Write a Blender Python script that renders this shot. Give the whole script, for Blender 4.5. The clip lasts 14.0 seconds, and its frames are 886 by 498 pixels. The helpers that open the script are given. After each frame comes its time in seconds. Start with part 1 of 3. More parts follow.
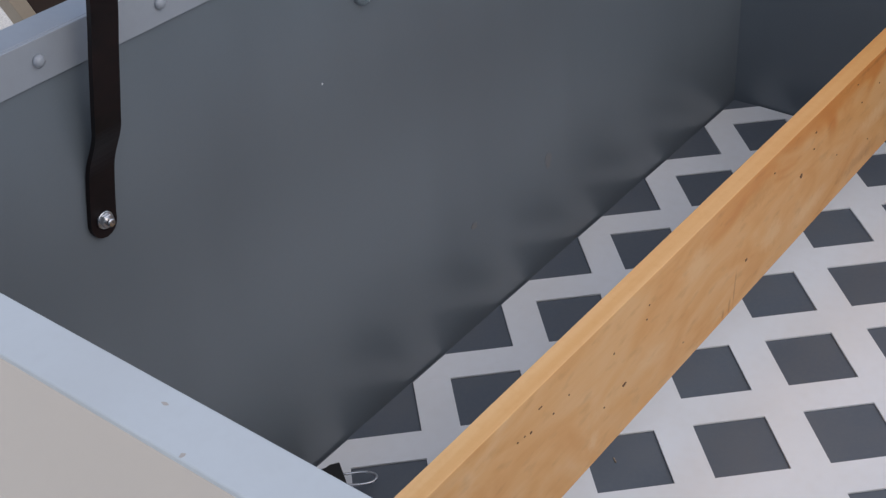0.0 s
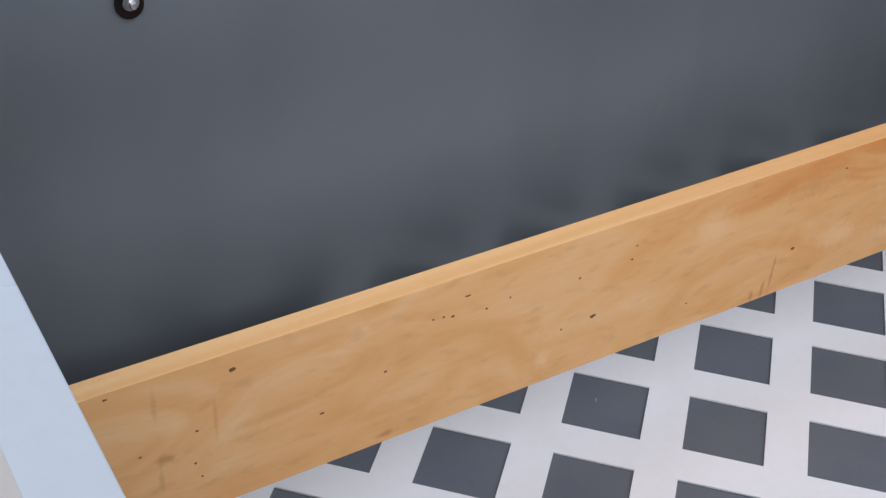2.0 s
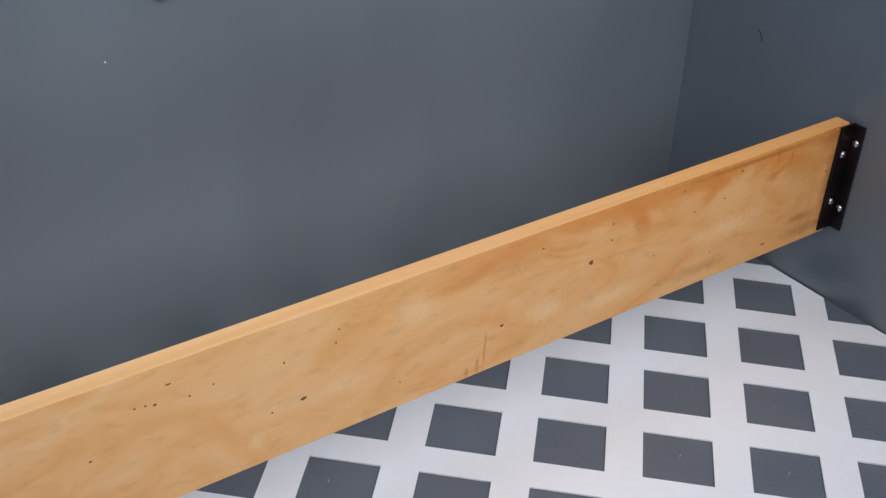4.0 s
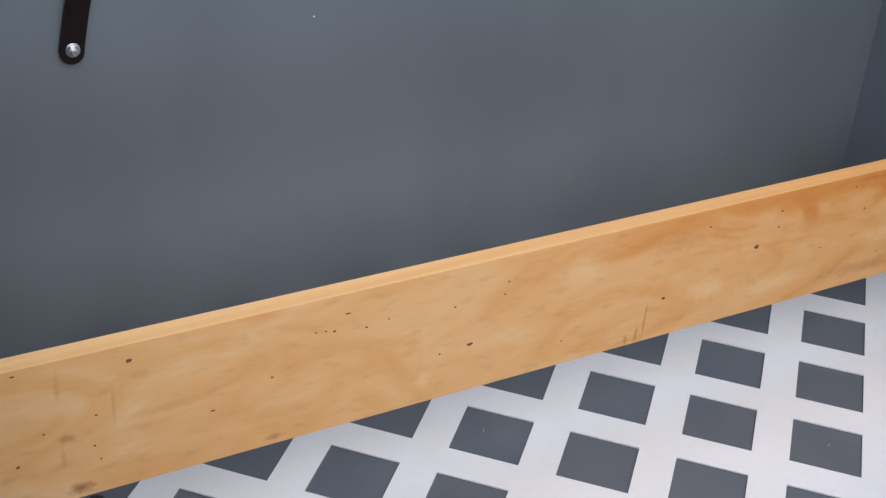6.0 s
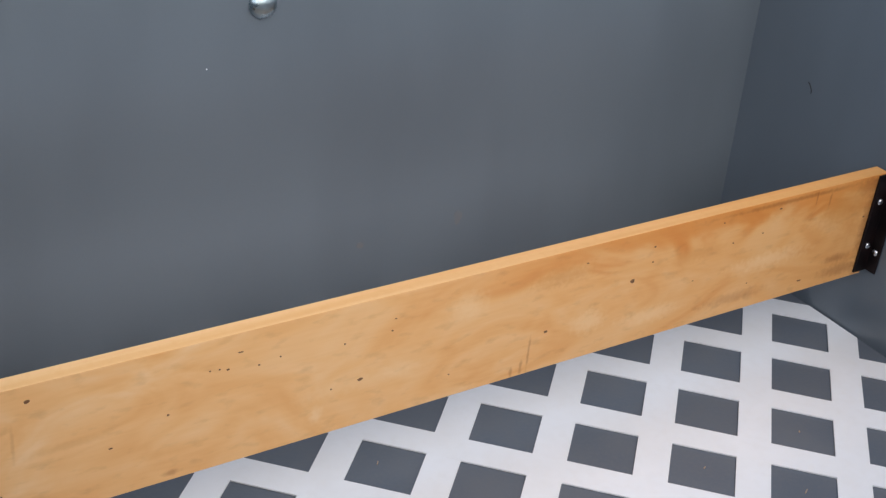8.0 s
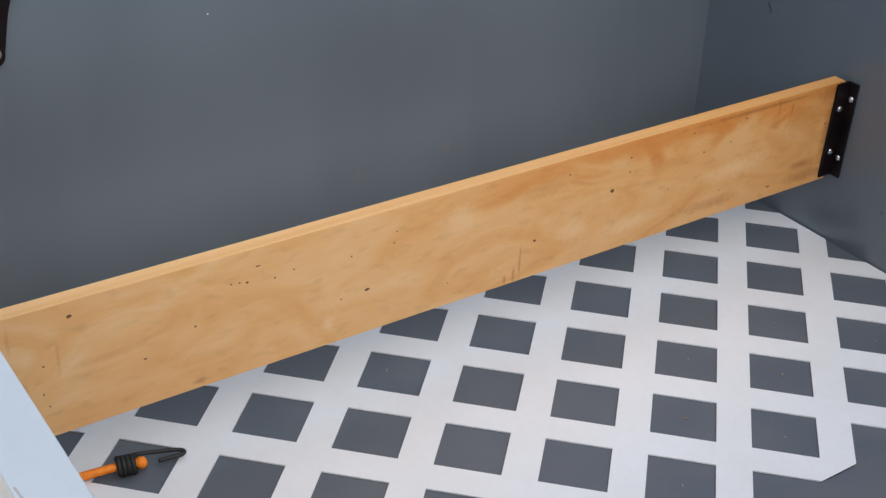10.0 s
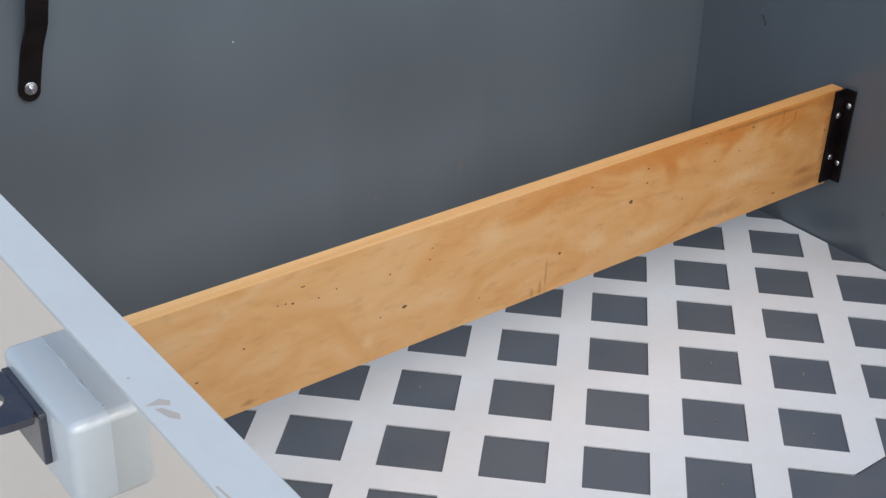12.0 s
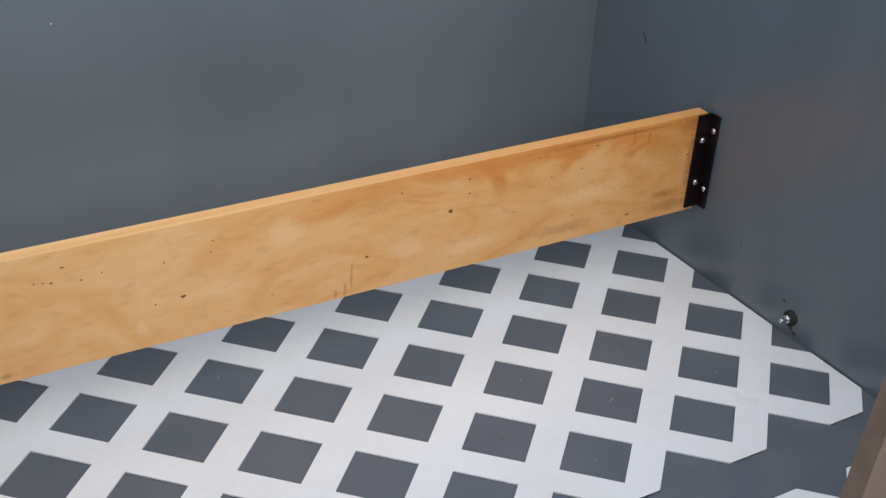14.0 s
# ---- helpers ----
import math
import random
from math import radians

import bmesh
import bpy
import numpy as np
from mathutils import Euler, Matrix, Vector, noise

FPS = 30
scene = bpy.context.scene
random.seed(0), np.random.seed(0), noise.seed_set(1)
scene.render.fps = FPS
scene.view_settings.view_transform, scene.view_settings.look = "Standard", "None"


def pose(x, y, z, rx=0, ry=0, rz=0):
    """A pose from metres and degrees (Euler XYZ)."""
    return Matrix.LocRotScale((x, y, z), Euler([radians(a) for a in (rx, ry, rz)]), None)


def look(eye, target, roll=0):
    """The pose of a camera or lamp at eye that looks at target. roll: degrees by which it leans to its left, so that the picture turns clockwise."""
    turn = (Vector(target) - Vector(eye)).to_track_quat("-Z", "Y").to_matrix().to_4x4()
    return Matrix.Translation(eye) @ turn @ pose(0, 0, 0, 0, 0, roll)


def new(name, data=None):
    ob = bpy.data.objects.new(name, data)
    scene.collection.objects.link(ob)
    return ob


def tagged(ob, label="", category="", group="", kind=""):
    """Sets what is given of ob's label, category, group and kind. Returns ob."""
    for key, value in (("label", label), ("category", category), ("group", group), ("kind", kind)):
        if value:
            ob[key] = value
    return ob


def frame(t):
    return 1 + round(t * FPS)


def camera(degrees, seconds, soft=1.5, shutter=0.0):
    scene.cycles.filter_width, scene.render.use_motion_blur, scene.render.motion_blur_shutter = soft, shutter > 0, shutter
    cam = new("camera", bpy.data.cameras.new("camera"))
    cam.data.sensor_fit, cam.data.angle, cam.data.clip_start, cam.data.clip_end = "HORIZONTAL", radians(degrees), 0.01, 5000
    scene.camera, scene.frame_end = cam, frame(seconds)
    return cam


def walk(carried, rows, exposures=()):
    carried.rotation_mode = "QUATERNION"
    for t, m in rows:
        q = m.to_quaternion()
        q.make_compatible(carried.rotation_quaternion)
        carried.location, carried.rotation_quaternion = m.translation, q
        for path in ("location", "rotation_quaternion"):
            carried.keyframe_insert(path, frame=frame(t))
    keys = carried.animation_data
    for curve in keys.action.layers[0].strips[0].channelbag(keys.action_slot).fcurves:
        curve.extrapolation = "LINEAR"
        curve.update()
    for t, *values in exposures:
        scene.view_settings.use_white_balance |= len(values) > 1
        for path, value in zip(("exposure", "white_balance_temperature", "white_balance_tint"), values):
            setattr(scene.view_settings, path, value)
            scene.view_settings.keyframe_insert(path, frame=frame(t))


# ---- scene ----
cam = camera(38.2, 14.0, soft=1.35)
PATH = [
    (0, (-1.367, -0.406, 0.843), (-0.094, 0.621, -0.308), -2.8),
    (0.3, (-1.323, -0.39, 0.835), (0.009, 0.506, -0.355), -0.1),
    (0.5, (-1.3, -0.403, 0.826), (0.027, 0.496, -0.369), 0.0),
    (0.7, (-1.277, -0.437, 0.824), (-0.007, 0.538, -0.364), 0.6),
    (1, (-1.25, -0.542, 0.821), (-0.105, 0.615, -0.341), 2.6),
    (1.2, (-1.243, -0.582, 0.82), (-0.164, 0.632, -0.347), 5.6),
    (1.5, (-1.242, -0.591, 0.799), (-0.177, 0.599, -0.405), 9.3),
    (2, (-1.204, -0.629, 0.803), (-0.335, 0.716, -0.396), 3.7),
    (2.5, (-1.172, -0.705, 0.817), (-0.383, 0.737, -0.322), 2.7),
    (3, (-1.156, -0.724, 0.825), (-0.309, 0.686, -0.313), 3.0),
    (3.5, (-1.119, -0.754, 0.831), (-0.112, 0.579, -0.269), 3.9),
    (3.7, (-1.12, -0.756, 0.837), (-0.045, 0.55, -0.23), 4.5),
    (5.8, (-1.17, -0.824, 0.829), (-0.204, 0.595, -0.196), 4.1),
    (6, (-1.178, -0.814, 0.827), (-0.3, 0.642, -0.226), 5.1),
    (6.5, (-1.201, -0.809, 0.815), (-0.486, 0.716, -0.263), 6.5),
    (7, (-1.196, -0.822, 0.823), (-0.397, 0.672, -0.239), 5.3),
    (7.5, (-1.193, -0.853, 0.846), (-0.252, 0.596, -0.163), 5.5),
    (8, (-1.181, -0.875, 0.859), (-0.182, 0.55, -0.127), 6.0),
    (8.5, (-1.18, -0.904, 0.859), (-0.158, 0.521, -0.103), 4.1),
    (10.8, (-1.284, -0.984, 0.867), (-0.284, 0.398, -0.178), 3.2),
    (11, (-1.281, -0.982, 0.868), (-0.28, 0.418, -0.151), 3.1),
    (11.5, (-1.3, -0.984, 0.875), (-0.334, 0.454, -0.126), 1.7),
    (11.7, (-1.313, -0.956, 0.866), (-0.315, 0.46, -0.133), 1.5),
    (12, (-1.348, -0.94, 0.86), (-0.26, 0.421, -0.122), 2.2),
    (12.3, (-1.367, -0.925, 0.87), (-0.236, 0.375, -0.145), 3.3),
    (12.5, (-1.375, -0.934, 0.866), (-0.261, 0.381, -0.149), 3.3),
    (12.8, (-1.353, -1.025, 0.881), (-0.31, 0.369, -0.101), 4.1),
    (13, (-1.305, -1.092, 0.898), (-0.302, 0.342, -0.071), 4.8),
    (13.3, (-1.213, -1.138, 0.9), (-0.243, 0.32, -0.067), 4.8),
    (13.5, (-1.181, -1.114, 0.883), (-0.179, 0.323, -0.081), 6.0),
    (14, (-1.059, -1.132, 0.879), (-0.114, 0.325, -0.114), 4.0),
]
EXPOSURES = [
    (0.0, -0.37, 6540, 11), (0.5, -0.25, 6540, 11), (1.0, -0.20, 6520, 11), (1.5, -0.08, 6500, 11), (2.0, -0.07, 6490, 11), (2.5, -0.07, 6480, 10), (3.0, 0.01, 6480, 10), (3.5, -0.02, 6500, 9),
    (6.0, 0.07, 6560, 9), (6.5, 0.10, 6560, 9), (7.0, 0.0, 6540, 9), (8.0, 0.12, 6560, 9), (8.5, 0.16, 6560, 8), (11.0, -0.11, 6620, 7), (12.0, -0.06, 6620, 7), (13.0, -0.07, 6620, 7), (14.0, 0.0, 6620, 6),
]
walk(cam, [(t, look(eye, target, roll)) for t, eye, target, roll in PATH], EXPOSURES)

# ---- world ----
world = bpy.data.worlds.new("world")
scene.world = world
world.use_nodes = True
wn = world.node_tree.nodes
wn.clear()
w_out = wn.new("ShaderNodeOutputWorld")
w_bg = wn.new("ShaderNodeBackground")
w_sky = wn.new("ShaderNodeTexSky")
w_sky.sky_type = "NISHITA"
w_sky.sun_disc = False
SUN_EL, SUN_ROT = radians(45), radians(187)
w_sky.sun_elevation, w_sky.sun_rotation = SUN_EL, SUN_ROT
w_sky.dust_density, w_sky.air_density = 2.0, 1.0
w_bg.inputs["Strength"].default_value = 0.185
world.node_tree.links.new(w_sky.outputs[0], w_bg.inputs[0])
world.node_tree.links.new(w_bg.outputs[0], w_out.inputs[0])
sun_data = bpy.data.lights.new("sun", "SUN")
sun_data.energy, sun_data.angle, sun_data.color = 2.1, radians(155), (1.0, 0.985, 0.965)
sun = new("sun", sun_data)
sun_dir = Vector((math.sin(SUN_ROT) * math.cos(SUN_EL), math.cos(SUN_ROT) * math.cos(SUN_EL), math.sin(SUN_EL)))
sun.matrix_world = look(sun_dir * 10, (0, 0, 0))


# ---- materials ----
def material(name, base, rough=0.6, metal=0.0, spec=0.5, second=None, scale=8.0, amount=0.25, grain=220.0, grain_amount=0.12, bump=0.15, rough_var=0.12, coat=0.0, stretch=(1.0, 1.0, 1.0), detail=5.0):
    """Principled surface whose colour wanders between two tones at a wide and a fine scale, with fine relief."""
    m = bpy.data.materials.new(name)
    m.use_nodes = True
    nt = m.node_tree
    bs = nt.nodes["Principled BSDF"]
    bs.inputs["Metallic"].default_value = metal
    bs.inputs["Coat Weight"].default_value = coat
    bs.inputs["Specular IOR Level"].default_value = spec
    tc = nt.nodes.new("ShaderNodeTexCoord")
    wide = nt.nodes.new("ShaderNodeTexNoise")
    wide.inputs["Scale"].default_value, wide.inputs["Detail"].default_value = scale, detail
    fine = nt.nodes.new("ShaderNodeTexNoise")
    fine.inputs["Scale"].default_value, fine.inputs["Detail"].default_value = grain, 3.0
    mp = nt.nodes.new("ShaderNodeMapping")
    mp.inputs["Scale"].default_value = stretch
    nt.links.new(tc.outputs["Object"], mp.inputs["Vector"])
    nt.links.new(mp.outputs[0], wide.inputs["Vector"])
    nt.links.new(tc.outputs["Object"], fine.inputs["Vector"])
    second = second or tuple(c * 0.72 for c in base)
    mix = nt.nodes.new("ShaderNodeMix")
    mix.data_type = "RGBA"
    mix.inputs["A"].default_value, mix.inputs["B"].default_value = (*base, 1), (*second, 1)
    ramp = nt.nodes.new("ShaderNodeMapRange")
    ramp.interpolation_type = "SMOOTHSTEP"
    ramp.inputs["From Min"].default_value, ramp.inputs["From Max"].default_value = 0.34, 0.74
    ramp.inputs["To Max"].default_value = amount
    nt.links.new(wide.outputs["Fac"], ramp.inputs["Value"])
    nt.links.new(ramp.outputs[0], mix.inputs["Factor"])
    mix2 = nt.nodes.new("ShaderNodeMix")
    mix2.data_type = "RGBA"
    mix2.inputs["B"].default_value = (*second, 1)
    ramp2 = nt.nodes.new("ShaderNodeMapRange")
    ramp2.inputs["From Min"].default_value, ramp2.inputs["From Max"].default_value = 0.45, 0.8
    ramp2.inputs["To Max"].default_value = grain_amount
    nt.links.new(fine.outputs["Fac"], ramp2.inputs["Value"])
    nt.links.new(ramp2.outputs[0], mix2.inputs["Factor"])
    nt.links.new(mix.outputs["Result"], mix2.inputs["A"])
    nt.links.new(mix2.outputs["Result"], bs.inputs["Base Color"])
    rr = nt.nodes.new("ShaderNodeMapRange")
    rr.inputs["From Min"].default_value, rr.inputs["From Max"].default_value = 0.3, 0.7
    rr.inputs["To Min"].default_value, rr.inputs["To Max"].default_value = rough - rough_var, rough + rough_var
    nt.links.new(wide.outputs["Fac"], rr.inputs["Value"])
    bs.inputs["Roughness"].default_value = rough
    if rough_var:
        nt.links.new(rr.outputs[0], bs.inputs["Roughness"])
    if bump:
        bp = nt.nodes.new("ShaderNodeBump")
        bp.inputs["Strength"].default_value, bp.inputs["Distance"].default_value = bump, 0.0008
        nt.links.new(fine.outputs["Fac"], bp.inputs["Height"])
        nt.links.new(bp.outputs[0], bs.inputs["Normal"])
    return m


BROWN_MARK, PALE_RUB, AMBER = (0.29, 0.085, 0.013), (0.84, 0.59, 0.32), (0.60, 0.265, 0.065)
STAINS_AND_BANDS = [
    (-1.026, 0.064, 0.011, 0.006, 0.45, BROWN_MARK), (-0.853, 0.0080, 0.012, 0.005, 0.45, BROWN_MARK), (-1.018, 0.010, 0.014, 0.008, 0.8, BROWN_MARK),
    (-1.030, 0.116, 0.0030, 0.022, 0.20, BROWN_MARK), (-0.988, 0.086, 0.0024, 0.026, 0.20, BROWN_MARK), (-1.030, 0.045, 0.0030, 0.014, 0.26, BROWN_MARK),
    (-0.461, 0.026, 0.0022, 0.028, 0.45, BROWN_MARK), (-0.469, 0.010, 0.0030, 0.013, 0.45, BROWN_MARK), (-0.481, 0.006, 0.0030, 0.010, 0.45, BROWN_MARK), (-0.709, 0.026, 0.010, 0.014, 0.55, PALE_RUB),
    (-0.945, 0.070, 0.050, 0.006, 0.12, BROWN_MARK), (-0.430, 0.112, 0.060, 0.018, 0.6, AMBER), (-0.385, 0.045, 0.030, 0.020, 0.5, PALE_RUB),
    (-0.545, 0.105, 0.030, 0.022, 0.4, PALE_RUB), (-0.10, 0.134, 0.150, 0.0040, 0.55, BROWN_MARK), (0.015, 0.016, 0.055, 0.012, 0.45, BROWN_MARK), (0.030, 0.128, 0.030, 0.020, 0.5, BROWN_MARK), (0.0, 0.11, 0.06, 0.03, 0.4, AMBER),
    (-0.12, 0.060, 0.080, 0.016, 0.5, PALE_RUB), (-0.30, 0.030, 0.060, 0.014, 0.4, PALE_RUB), (-0.66, 0.050, 0.090, 0.012, 0.3, PALE_RUB), (-0.24, 0.095, 0.050, 0.012, 0.4, AMBER), (-0.039, 0.122, 0.0024, 0.014, 0.5, BROWN_MARK),
    # the entry at x 0.038 darkens the full board height beside the bracket
    (-0.063, 0.130, 0.0020, 0.014, 0.5, BROWN_MARK), (-0.17, 0.020, 0.070, 0.010, 0.3, BROWN_MARK), (0.038, 0.075, 0.012, 0.070, 0.55, BROWN_MARK), (-0.02, 0.100, 0.045, 0.030, 0.45, AMBER), (0.0, 0.034, 0.030, 0.008, 0.5, BROWN_MARK),
]


def wood_material(name, seed):
    """Varnished softwood board: long grain, warm swirls, faint dark streaks."""
    m = bpy.data.materials.new(name)
    m.use_nodes = True
    nt = m.node_tree
    N, L = nt.nodes, nt.links
    bs = N["Principled BSDF"]
    tc = N.new("ShaderNodeTexCoord")
    mp = N.new("ShaderNodeMapping")
    mp.inputs["Scale"].default_value = (1.9, 4.2, 4.2)
    mp.inputs["Location"].default_value = (seed, seed * 2, 0)
    L.new(tc.outputs["Object"], mp.inputs["Vector"])
    swirl = N.new("ShaderNodeTexNoise")
    swirl.inputs["Scale"].default_value, swirl.inputs["Detail"].default_value = 3.6, 2.5
    swirl.inputs["Distortion"].default_value = 2.2
    L.new(mp.outputs[0], swirl.inputs["Vector"])
    mp2 = N.new("ShaderNodeMapping")
    mp2.inputs["Scale"].default_value = (5.0, 90.0, 90.0)
    L.new(tc.outputs["Object"], mp2.inputs["Vector"])
    grain = N.new("ShaderNodeTexNoise")
    grain.inputs["Scale"].default_value, grain.inputs["Detail"].default_value, grain.inputs["Distortion"].default_value = 3.0, 5.0, 0.5
    L.new(mp2.outputs[0], grain.inputs["Vector"])
    cr = N.new("ShaderNodeValToRGB")
    e = cr.color_ramp.elements
    e[0].position, e[0].color = 0.26, (0.825, 0.530, 0.266, 1)
    e[1].position, e[1].color = 0.80, (0.72, 0.358, 0.118, 1)
    mid = cr.color_ramp.elements.new(0.52)
    mid.color = (0.795, 0.455, 0.187, 1)
    L.new(swirl.outputs["Fac"], cr.inputs[0])
    mx = N.new("ShaderNodeMix")
    mx.data_type, mx.blend_type = "RGBA", "MULTIPLY"
    gr = N.new("ShaderNodeMapRange")
    gr.inputs["From Min"].default_value, gr.inputs["From Max"].default_value = 0.35, 0.75
    gr.inputs["To Min"].default_value, gr.inputs["To Max"].default_value = 0.0, 0.15
    L.new(grain.outputs["Fac"], gr.inputs["Value"])
    L.new(gr.outputs[0], mx.inputs["Factor"])
    L.new(cr.outputs[0], mx.inputs["A"])
    mx.inputs["B"].default_value = (0.80, 0.66, 0.48, 1)
    dirt = N.new("ShaderNodeTexNoise")
    dirt.inputs["Scale"].default_value, dirt.inputs["Detail"].default_value = 1.0, 6.0
    mp3 = N.new("ShaderNodeMapping")
    mp3.inputs["Scale"].default_value = (38.0, 90.0, 95.0)
    L.new(tc.outputs["Object"], mp3.inputs["Vector"])
    L.new(mp3.outputs[0], dirt.inputs["Vector"])
    dr = N.new("ShaderNodeMapRange")
    dr.inputs["From Min"].default_value, dr.inputs["From Max"].default_value, dr.inputs["To Max"].default_value = 0.56, 0.76, 0.28
    L.new(dirt.outputs["Fac"], dr.inputs["Value"])
    mx2 = N.new("ShaderNodeMix")
    mx2.data_type = "RGBA"
    mx2.inputs["B"].default_value = (0.34, 0.165, 0.06, 1)
    L.new(dr.outputs[0], mx2.inputs["Factor"])
    L.new(mx.outputs["Result"], mx2.inputs["A"])
    sep = N.new("ShaderNodeSeparateXYZ")
    L.new(tc.outputs["Object"], sep.inputs[0])
    heart = N.new("ShaderNodeMapRange")
    heart.interpolation_type = "SMOOTHSTEP"
    heart.inputs["From Min"].default_value, heart.inputs["From Max"].default_value, heart.inputs["To Max"].default_value = -0.85, -0.15, 0.75
    L.new(sep.outputs[0], heart.inputs["Value"])
    mx3 = N.new("ShaderNodeMix")
    mx3.data_type, mx3.blend_type = "RGBA", "MULTIPLY"
    mx3.inputs["B"].default_value = (0.89, 0.78, 0.62, 1)
    L.new(heart.outputs[0], mx3.inputs["Factor"])
    L.new(mx2.outputs["Result"], mx3.inputs["A"])
    last = mx3
    # amber heartwood along the top of the face, towards the wall end
    top = N.new("ShaderNodeMapRange")
    top.interpolation_type = "SMOOTHSTEP"
    top.inputs["From Min"].default_value, top.inputs["From Max"].default_value = 0.100, 0.128
    wob = N.new("ShaderNodeMath")
    wob.operation = "MULTIPLY_ADD"
    wob.inputs[1].default_value = 0.06
    L.new(swirl.outputs["Fac"], wob.inputs[0])
    L.new(sep.outputs[2], wob.inputs[2])
    off = N.new("ShaderNodeMath")
    off.operation = "SUBTRACT"
    off.inputs[1].default_value = 0.03
    L.new(wob.outputs[0], off.inputs[0])
    L.new(off.outputs[0], top.inputs["Value"])
    along = N.new("ShaderNodeMapRange")
    along.interpolation_type = "SMOOTHSTEP"
    along.inputs["From Min"].default_value, along.inputs["From Max"].default_value, along.inputs["To Max"].default_value = -0.66, -0.36, 1.0
    L.new(sep.outputs[0], along.inputs["Value"])
    both = N.new("ShaderNodeMath")
    both.operation = "MULTIPLY"
    L.new(top.outputs[0], both.inputs[0])
    L.new(along.outputs[0], both.inputs[1])
    mxa = N.new("ShaderNodeMix")
    mxa.data_type, mxa.blend_type = "RGBA", "MULTIPLY"
    mxa.inputs["B"].default_value = (0.90, 0.70, 0.46, 1)
    L.new(both.outputs[0], mxa.inputs["Factor"])
    L.new(last.outputs["Result"], mxa.inputs["A"])
    last = mxa
    # soft stains, pale rubs, drips and dark bands: x, z, half length, half height, strength, tone
    edge_noise = N.new("ShaderNodeTexNoise")
    edge_noise.inputs["Scale"].default_value, edge_noise.inputs["Detail"].default_value = 160.0, 4.0
    L.new(tc.outputs["Object"], edge_noise.inputs["Vector"])
    for cx, cz, rx, rz, strength, tone in STAINS_AND_BANDS:
        mv = N.new("ShaderNodeMapping")
        mv.inputs["Location"].default_value = (-cx / rx, 0.0, -cz / rz)
        mv.inputs["Scale"].default_value = (1 / rx, 0.0, 1 / rz)
        L.new(tc.outputs["Object"], mv.inputs["Vector"])
        ln = N.new("ShaderNodeVectorMath")
        ln.operation = "LENGTH"
        L.new(mv.outputs[0], ln.inputs[0])
        ad = N.new("ShaderNodeMath")
        ad.operation = "MULTIPLY_ADD"
        ad.inputs[1].default_value = 1.1
        L.new(edge_noise.outputs["Fac"], ad.inputs[0])
        L.new(ln.outputs["Value"], ad.inputs[2])
        fade = N.new("ShaderNodeMapRange")
        fade.interpolation_type = "SMOOTHSTEP"
        fade.inputs["From Min"].default_value, fade.inputs["From Max"].default_value = 0.65, 1.6
        fade.inputs["To Min"].default_value, fade.inputs["To Max"].default_value = strength, 0.0
        L.new(ad.outputs[0], fade.inputs["Value"])
        ms = N.new("ShaderNodeMix")
        ms.data_type = "RGBA"
        ms.inputs["B"].default_value = (*tone, 1)
        L.new(fade.outputs[0], ms.inputs["Factor"])
        L.new(last.outputs["Result"], ms.inputs["A"])
        last = ms
    L.new(last.outputs["Result"], bs.inputs["Base Color"])
    bs.inputs["Roughness"].default_value = 0.50
    bp = N.new("ShaderNodeBump")
    bp.inputs["Strength"].default_value, bp.inputs["Distance"].default_value = 0.12, 0.0006
    L.new(grain.outputs["Fac"], bp.inputs["Height"])
    L.new(bp.outputs[0], bs.inputs["Normal"])
    return m


def deepen_along(m, x0, x1, tone):
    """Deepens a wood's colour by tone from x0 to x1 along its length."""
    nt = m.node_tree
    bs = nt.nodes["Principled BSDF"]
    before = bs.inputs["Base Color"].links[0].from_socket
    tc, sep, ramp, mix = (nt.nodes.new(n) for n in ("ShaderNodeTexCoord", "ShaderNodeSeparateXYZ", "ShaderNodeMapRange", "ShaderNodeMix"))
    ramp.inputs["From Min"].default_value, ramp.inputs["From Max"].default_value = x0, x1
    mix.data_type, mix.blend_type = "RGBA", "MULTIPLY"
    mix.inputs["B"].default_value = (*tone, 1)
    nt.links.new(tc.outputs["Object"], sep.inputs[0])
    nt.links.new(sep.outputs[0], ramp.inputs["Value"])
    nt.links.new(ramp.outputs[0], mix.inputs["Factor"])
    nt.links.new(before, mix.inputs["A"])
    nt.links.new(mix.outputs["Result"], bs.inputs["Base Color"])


GREY = material("grey_paint", (0.119, 0.142, 0.164), 0.31, spec=0.80, second=(0.090, 0.108, 0.126), scale=8.0, amount=0.55, grain=300.0, grain_amount=0.10, bump=0.0, rough_var=0.0, stretch=(1.0, 1.0, 0.3), detail=2.0)
GREY_FLOOR = material("grey_floor_paint", (0.098, 0.116, 0.142), 0.5, second=(0.122, 0.134, 0.152), scale=16.0, amount=0.8, grain=210.0, grain_amount=0.55, bump=0.2)
WHITE = material("white_plastic", (0.80, 0.818, 0.845), 0.38, second=(0.70, 0.69, 0.67), scale=7.0, amount=0.40, grain=90.0, grain_amount=0.20, bump=0.06)
RAIL = material("pale_grey_rail_paint", (0.505, 0.545, 0.575), 0.38, second=(0.43, 0.455, 0.475), scale=10.0, amount=0.5, grain=180.0, grain_amount=0.2, bump=0.08)
RAIL_GREY = material("mid_grey_rail_paint", (0.255, 0.280, 0.320), 0.40, second=(0.20, 0.22, 0.25), scale=12.0, amount=0.5, grain=180.0, grain_amount=0.2, bump=0.08)
SKIN = material("bright_sheet_metal", (0.85, 0.81, 0.76), 0.085, metal=1.0, second=(0.76, 0.73, 0.70), scale=4.0, amount=0.5, grain=90.0, grain_amount=0.06, bump=0.0, rough_var=0.03)
